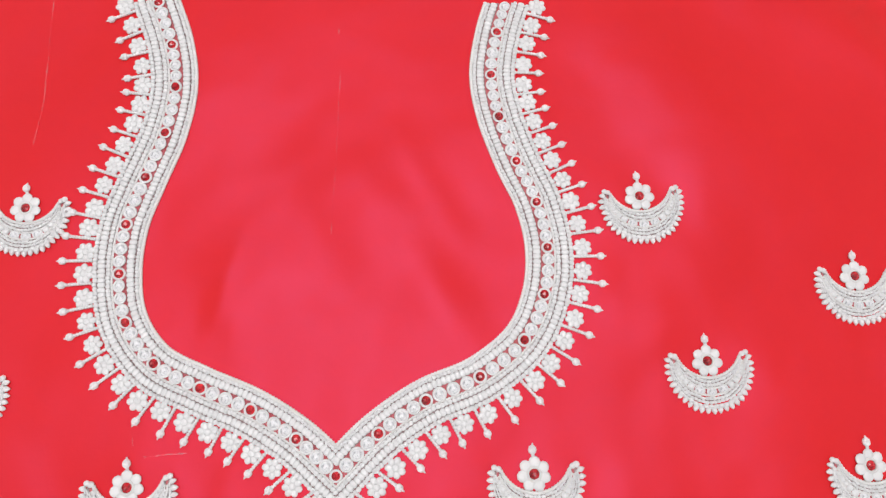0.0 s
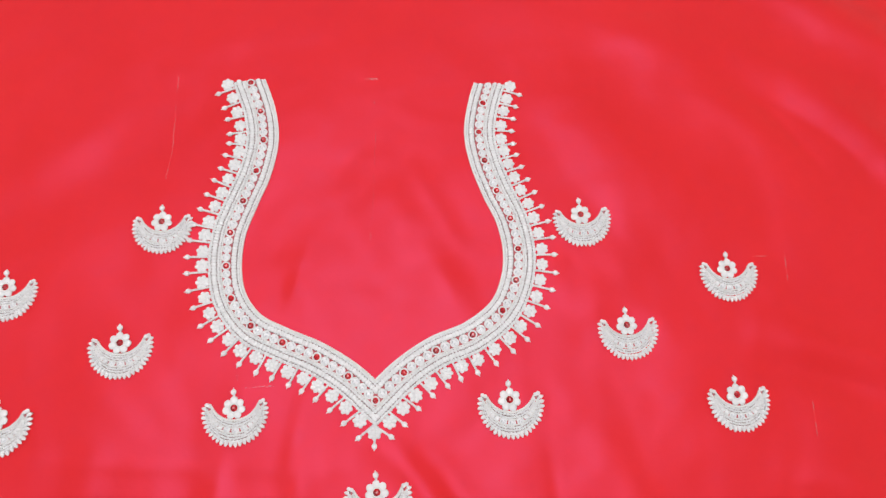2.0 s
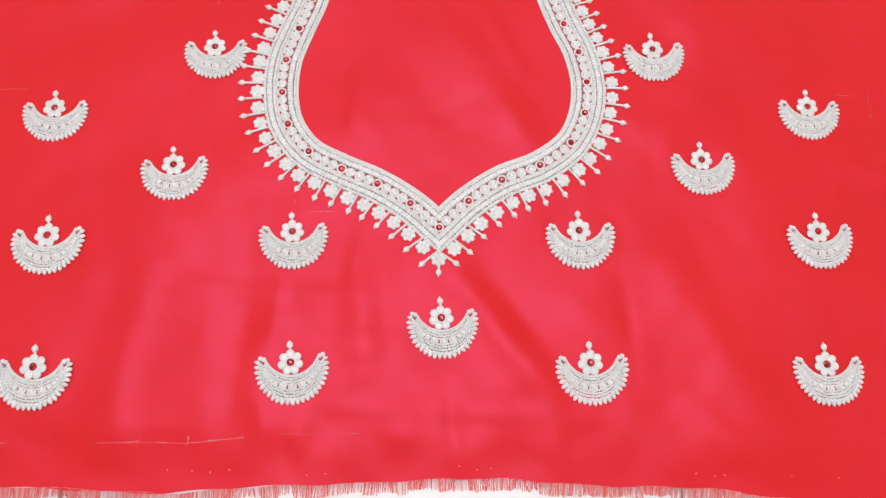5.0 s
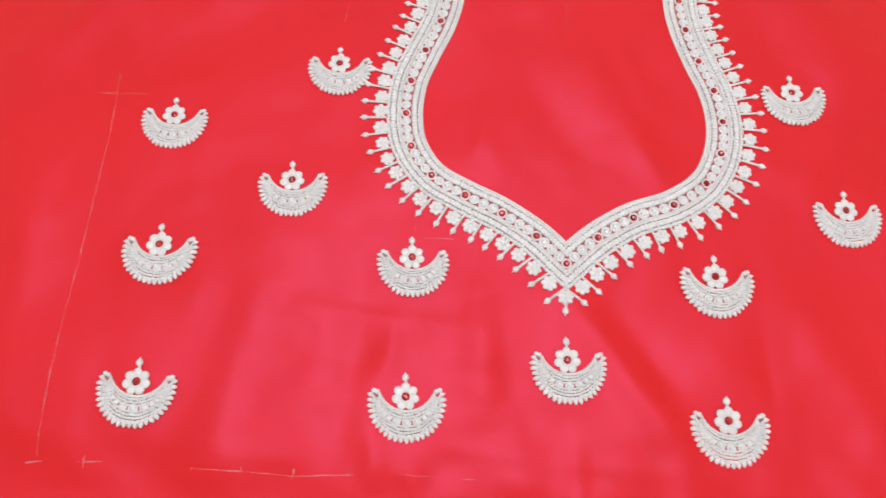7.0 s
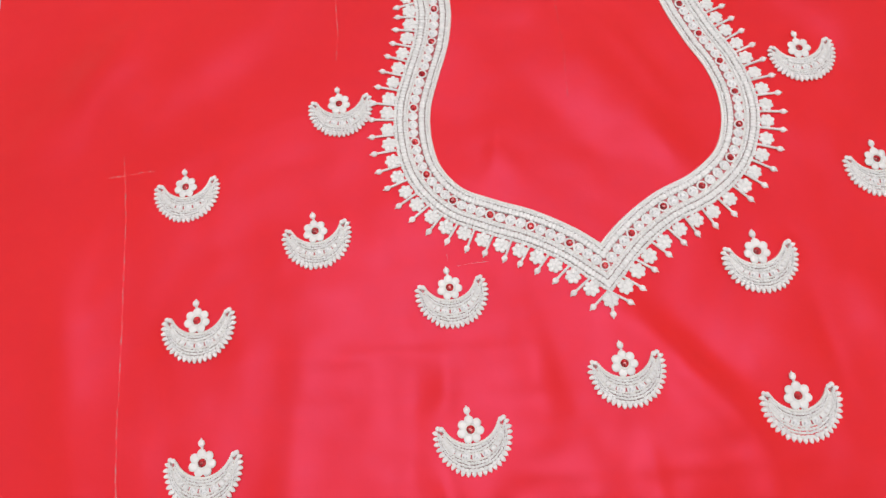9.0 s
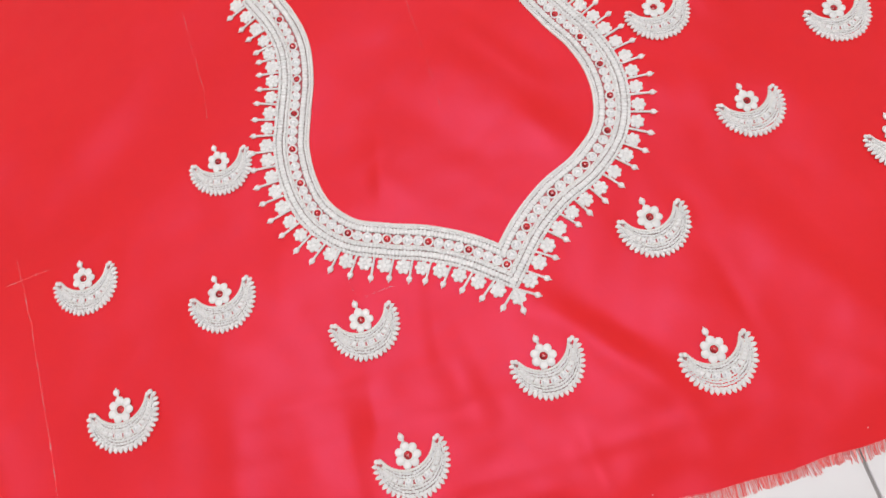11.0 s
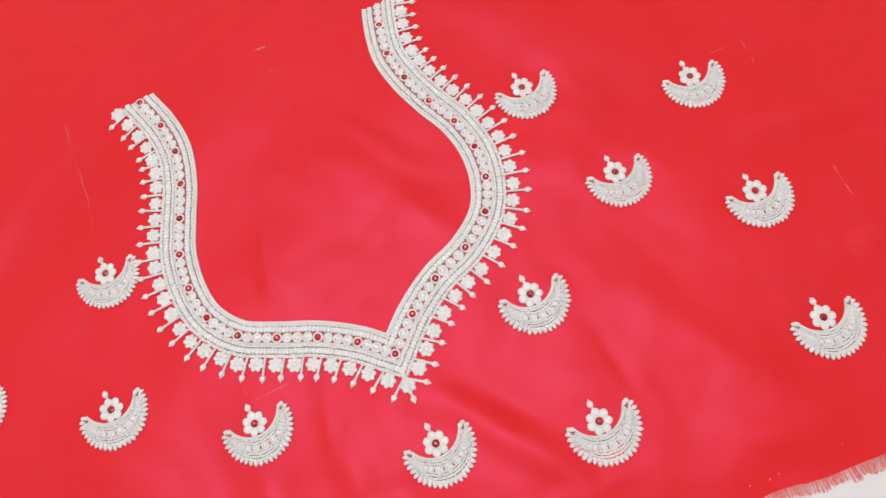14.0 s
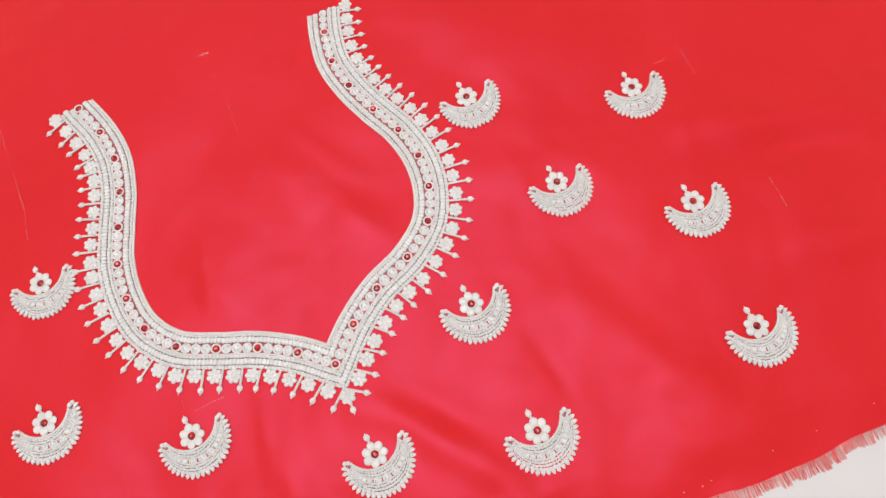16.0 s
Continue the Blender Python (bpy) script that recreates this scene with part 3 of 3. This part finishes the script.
def stone(x, y, red, size=1.0, turn=0.0):
    m = settled(x, y, turn, size, 0.25 * MM) @ pose(0, 0, 0, _rng.gauss(0, 5), _rng.gauss(0, 5))
    ob = part("red_stone" if red else "crystal", RED_ME if red else CRYSTAL_ME, neck, m, "faceted red rhinestone" if red else "clear faceted crystal")
    part("setting", RING_ME, ob, Matrix.Translation((0, 0, 0.35 * MM)), "white cord ring")


_rng = random.Random(12)
for arm in ARMS:
    marks = [arm.nearest(a / 1000, b / 1000) for a, b in arm.reds] + [arm.nearest(0.0014, 0.0005)]
    for i, j in zip(marks, marks[1:]):
        seg = arm.mid[i:j + 1]
        run = np.r_[0, np.cumsum(np.linalg.norm(np.diff(seg, axis=0), axis=1))]
        size = min(1.08, run[-1] / 4 / (4.85 * MM))
        stone(*seg[0], True, size)
        for k in (1, 2, 3):
            at = run[-1] * k / 4
            stone(np.interp(at, run, seg[:, 0]), np.interp(at, run, seg[:, 1]), False, size * _rng.uniform(0.97, 1.03), _rng.uniform(0, 45))
    if arm.side < 0:
        for k, back in ((1, 4.6), (2, 9.2), (3, 13.4)):
            at = arm.nearest(*(arm.mid[marks[0]] + (arm.mid[0] - arm.mid[20]) / np.linalg.norm(arm.mid[0] - arm.mid[20]) * back * MM))
            stone(*arm.mid[at], False, 0.95, 20 * k)
stone(0.0014, 0.0005, True)

# flowers and bead drops along the outer side
PETAL_ME = ball_mesh("petal", 1.72 * MM, 1.46 * MM, 0.66 * MM, PEARL)
HEART_ME = ball_mesh("flower", 1.6 * MM, 1.6 * MM, 0.62 * MM, PEARL)
DROP_ME = faceted_bead("drop", 1.62 * MM, 1.66 * MM, 1.25 * MM, PEARL)
TIP_ME = drop_mesh("tip", 0.48 * MM, 1.1, SEED)
STEM_ME = beaded_rod("stem", 9, 1.18 * MM, 0.80 * MM, -1.3 * MM, SEED)


def flower(x, y, turn, size=1.0):
    ob = part("flower", HEART_ME, neck, settled(x, y, turn, size, 0.7 * MM), "small white bead flower")
    for k in range(7):
        a = 2 * math.pi * k / 7
        part("petal", PETAL_ME, ob, Matrix.Translation((2.42 * MM * math.cos(a), 2.42 * MM * math.sin(a), -0.1 * MM)) @ Matrix.Rotation(a, 4, "Z"))


def drop(x, y, turn):
    """turn: the way that it points, in degrees."""
    ob = part("drop", DROP_ME, neck, settled(x, y, turn, 1.0, 0.7 * MM), "white pearl drop on a bead stem")
    part("stem", STEM_ME, ob)
    part("tip", TIP_ME, ob, Matrix.Translation((1.7 * MM, 0, -0.1 * MM)))


_rng = random.Random(5)
for arm in ARMS:
    p = arm.mid - arm.inward * 14.0 * MM
    run = np.r_[0, np.cumsum(np.linalg.norm(np.diff(p, axis=0), axis=1))]
    level = TOP[arm.side][0]
    FLOWERS = 28 if arm.side > 0 else 27
    start = run[np.argmax(p[:, 1] < level - 2.5 * MM)]
    end = run[np.argmax(arm.side * (p[:, 0] - MID) > -8.2 * MM)]
    slip = ((0, 2, 3, 4, 5, 6, 9, 13, 16, 25, 27), (0.15, 0.25, 0.30, 0.15, 0.03, 0, -0.08, -0.22, -0.22, -0.22, -0.05)) if arm.side > 0 else ((0, 4, 6, 9, 11, 13, 18, 20, 22, 23, 26), (0, -0.12, -0.35, -0.50, -0.53, -0.50, -0.42, -0.22, -0.20, -0.11, -0.04))
    for k in range(FLOWERS):
        at = start + (end - start) * (k + np.interp(k, *slip)) / (FLOWERS - 1)
        i = int(np.interp(at, run, np.arange(len(run))))
        q = p[i] + np.array([_rng.gauss(0, 0.15), _rng.gauss(0, 0.15)]) * MM
        flower(q[0], q[1], _rng.uniform(0, 51), _rng.uniform(0.96, 1.05))
        late = np.interp(k, FLOWERS - 28 + np.array((24, 25, 26, 27)), (0, 0.18, 0.28, 0.30))
        at += (end - start) / (FLOWERS - 1) * (0.43 + late)
        i = min(int(np.interp(at, run, np.arange(len(run)))), len(run) - 1)
        out = -arm.inward[i]
        a = math.atan2(out[1], out[0])
        lean = -arm.side * 0.16 * max(0.0, min(1.0, (0.07 - arm.mid[i][1]) / 0.06))
        a += lean + _rng.uniform(-0.04, 0.04)
        base = arm.mid[i] + out * 10.4 * MM
        q = base + np.array([math.cos(a), math.sin(a)]) * (10.6 + 1.2 * math.exp(-((at - 0.13) / 0.045) ** 2) - 0.7 * math.exp(-((at - 0.23) / 0.025) ** 2) + _rng.uniform(-0.4, 0.4)) * MM
        drop(q[0], q[1], math.degrees(a))
flower(MID + 0.0002, -0.0172, 12, 1.03)
drop(MID + 0.0004, -0.0243, -90)


# ---- half-moon motifs ----
TOOTH_ME = drop_mesh("tooth", 1.18 * MM, 0.55, PEARL)
MPETAL_ME = ball_mesh("petal", 2.45 * MM, 2.32 * MM, 0.60 * MM, PEARL)
MSTONE_ME = cut_stone("red_stone", 2.0 * MM, 1.0 * MM, RUBY)
MRING_ME = ring_mesh("flower", 2.55 * MM, 0.62 * MM, CORD)
MCRYSTAL_ME = cut_stone("crystal", 1.9 * MM, 1.2 * MM, CRYSTAL)
MSETTING_ME = ring_mesh("setting", 1.95 * MM, 0.42 * MM, PEARL)
BUD_ME = faceted_bead("bud", 1.72 * MM, 1.72 * MM, 1.2 * MM, PEARL)
BUD_TIP_ME = drop_mesh("tip", 0.45 * MM, 0.8, SEED)
CAP_ME = ball_mesh("cap", 1.8 * MM, 1.7 * MM, 1.1 * MM, PEARL)


def crescent(s, f):
    """A place in the half moon: s runs from tip to tip (-1 to 1), f from the inner to the outer rim."""
    s = np.asarray(s, float)
    ai, ao = s * radians(65.5), s * radians(106)
    ix, iy = 14.5 * np.sin(ai), 9.6 - 14.5 * np.cos(ai)
    ox, oy = 16.4 * np.sin(ao), -16.4 * np.cos(ao) - 1.0
    return (ix + (ox - ix) * f + 0.6) * MM, (iy + (oy - iy) * f - 1.6) * MM


def bead_row(f, wide, long, high, reach, rng, mat, name):
    """Beads strung along the half moon, side by side, narrowing with it towards the tips; wide is a share of its depth."""
    fine = np.linspace(-reach, reach, 400)
    fx, fy = crescent(fine, f)
    run = np.r_[0, np.cumsum(np.hypot(np.diff(fx), np.diff(fy)))]
    n = int(run[-1] / (1.74 * long))
    at = (np.arange(n) + 0.5) * run[-1] / n
    x, y = np.interp(at, run, fx), np.interp(at, run, fy)
    a = np.arctan2(np.gradient(y), np.gradient(x))
    sx, sy = crescent(np.interp(at, run, fine), 0.0)
    ex, ey = crescent(np.interp(at, run, fine), 1.0)
    deep = np.hypot(ex - sx, ey - sy)
    return balls(name, [(px + rng.gauss(0, 9e-5), py + rng.gauss(0, 9e-5), 0.6 * high + 0.1 * MM, long * rng.uniform(0.96, 1.06), max(0.35 * MM, 0.5 * wide * d), high, t)
                        for px, py, t, d in zip(x, y, a, deep)], mat)


def motif(seed):
    """A beaded half moon with a seven-petalled flower over it; its base point is the red stone."""
    rng = random.Random(seed)
    top = tagged(new("half_moon_motif"), "white beaded half-moon motif with red-stone flower, sewn on red fabric", "motif", "half-moon motifs")
    s = np.linspace(-1, 1, 140)
    # the half moon's bead and crystal gaps get their shade from coloured sheets
    for f0, f1, cover, words in ((0.0, 0.36, GAP_SHADE, "dark underlay coloured as shade between the beads"), (0.60, 1.0, GAP_SHADE, "dark underlay coloured as shade between the beads"), (0.36, 0.60, ROSE_SHADE, "dusty rose underlay coloured as shaded cloth around crystals")):
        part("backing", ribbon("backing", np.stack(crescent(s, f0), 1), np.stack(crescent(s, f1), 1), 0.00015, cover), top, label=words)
    s = np.linspace(-1, 1, 300)
    for f, r in ((0.03, 0.70), (0.365, 0.50), (0.59, 0.50)):
        x, y = crescent(s * (0.99 if f < 0.1 else 0.90), f)
        part("cord", cord("cord", np.stack([x, y, 0 * x + r * 0.8 * MM], 1), r * MM, CORD, 0.8, 4700.0, 0.22), top, label="twisted white cord")
    for f, wide, long, reach in ((0.140, 0.115, 0.90, 0.97), (0.260, 0.115, 0.90, 0.92), (0.700, 0.115, 0.92, 0.93), (0.820, 0.112, 0.94, 0.95)):
        part("beading", bead_row(f, wide, long * MM, 0.72 * MM, reach, rng, SEED, "beading"), top, label="row of white seed beads", kind="stuff")
    part("pearl_rim", bead_row(0.955, 0.150, 1.25 * MM, 0.95 * MM, 0.97, rng, PEARL, "pearl_rim"), top, label="rim of white pearls", kind="stuff")
    for k in range(-1, 2):
        x, y = crescent(k * 0.215, 0.478)
        size = (0.96, 0.92)[abs(k)] * rng.uniform(0.94, 1.04)
        gem = part("crystal", MCRYSTAL_ME, top, pose(x, y, 0.2 * MM, rng.gauss(0, 5), rng.gauss(0, 5), rng.uniform(0, 45)) @ Matrix.Scale(size, 4), "clear faceted crystal")
        part("setting", MSETTING_ME, gem, Matrix.Translation((0, 0, 0.2 * MM)), "white bead ring")
    for side in (-1, 1):
        for q, r in ((0.385, 0.86), (0.505, 0.74), (0.60, 0.64), (0.68, 0.54), (0.745, 0.46), (0.80, 0.42)):
            x, y = crescent(side * q, 0.478)
            part("pearl", CAP_ME, top, pose(x, y, 0.5 * MM) @ Matrix.Scale(r, 4))
    teeth = 25
    for k in range(teeth):
        q = -1 + 2 * (k + 0.5) / teeth
        a = radians(-90 + q * 106)
        r = (17.2 + rng.uniform(-0.25, 0.25)) * MM
        part("tooth", TOOTH_ME, top, pose(r * math.cos(a) + 0.6 * MM, r * math.sin(a) - 2.5 * MM, 0.75 * MM) @ Matrix.Rotation(a + rng.uniform(-0.15, 0.15), 4, "Z") @ Matrix.Scale(rng.uniform(0.90, 1.08), 4))
    for side in (-1, 1):
        for f, lift in ((0.25, 0.4), (0.85, 1.0)):
            x, y = crescent(side * 1.0, f)
            part("cap", CAP_ME, top, pose(x + side * 0.3 * MM, y + lift * MM, 0.75 * MM) @ Matrix.Scale(rng.uniform(0.66, 0.80), 4))
    lean = rng.uniform(-6, 6)
    bloom = part("flower", MRING_ME, top, pose(0, 0, 0.9 * MM), "white seven-petalled bead flower")
    for k in range(7):
        a = radians(90 + lean + 360 * k / 7)
        part("petal", MPETAL_ME, bloom, pose(4.22 * MM * math.cos(a), 4.22 * MM * math.sin(a), -0.22 * MM) @ Matrix.Rotation(a, 4, "Z") @ Matrix.Scale(rng.uniform(0.94, 1.05), 4))
    part("red_stone", MSTONE_ME, bloom, pose(0, 0, -0.3 * MM), "faceted red rhinestone")
    bud = part("bud", BUD_ME, top, pose(-0.2 * MM, 8.9 * MM, 0.8 * MM, 0, 0, 90 + lean))
    part("tip", BUD_TIP_ME, bud, pose(1.8 * MM, 0, -0.1 * MM))
    part("pearl", CAP_ME, top, pose(0, 6.9 * MM, 0.5 * MM) @ Matrix.Scale(0.42, 4))
    return top


patterns = [motif(seed) for seed in (1, 2, 3)]
for n, (x, y, turn, size) in enumerate(MOTIFS):
    m = settled(x / 1000, y / 1000, turn, size, 0.15 * MM)
    if n < 3:
        patterns[n].matrix_basis = m
    else:
        copy_thing(patterns[n % 3], Matrix.Translation((0, 0, 0)) @ m @ Matrix.Scale(1 / patterns[n % 3].scale[0], 4))

# ---- floor tiles ----
for _i in range(-6, 7):
    for _j in range(-6, 7):
        _x0, _y0 = 0.127 + 0.305 * _i, -0.262 + 0.305 * _j
        if -2.0 < _x0 < 1.9 and -2.0 < _y0 < 1.7:
            part("tile", box_mesh("tile", _x0 + 0.0009, _x0 + 0.3041, _y0 + 0.0009, _y0 + 0.3041, -0.012, -0.0036, TILE, 0.0003), floor)
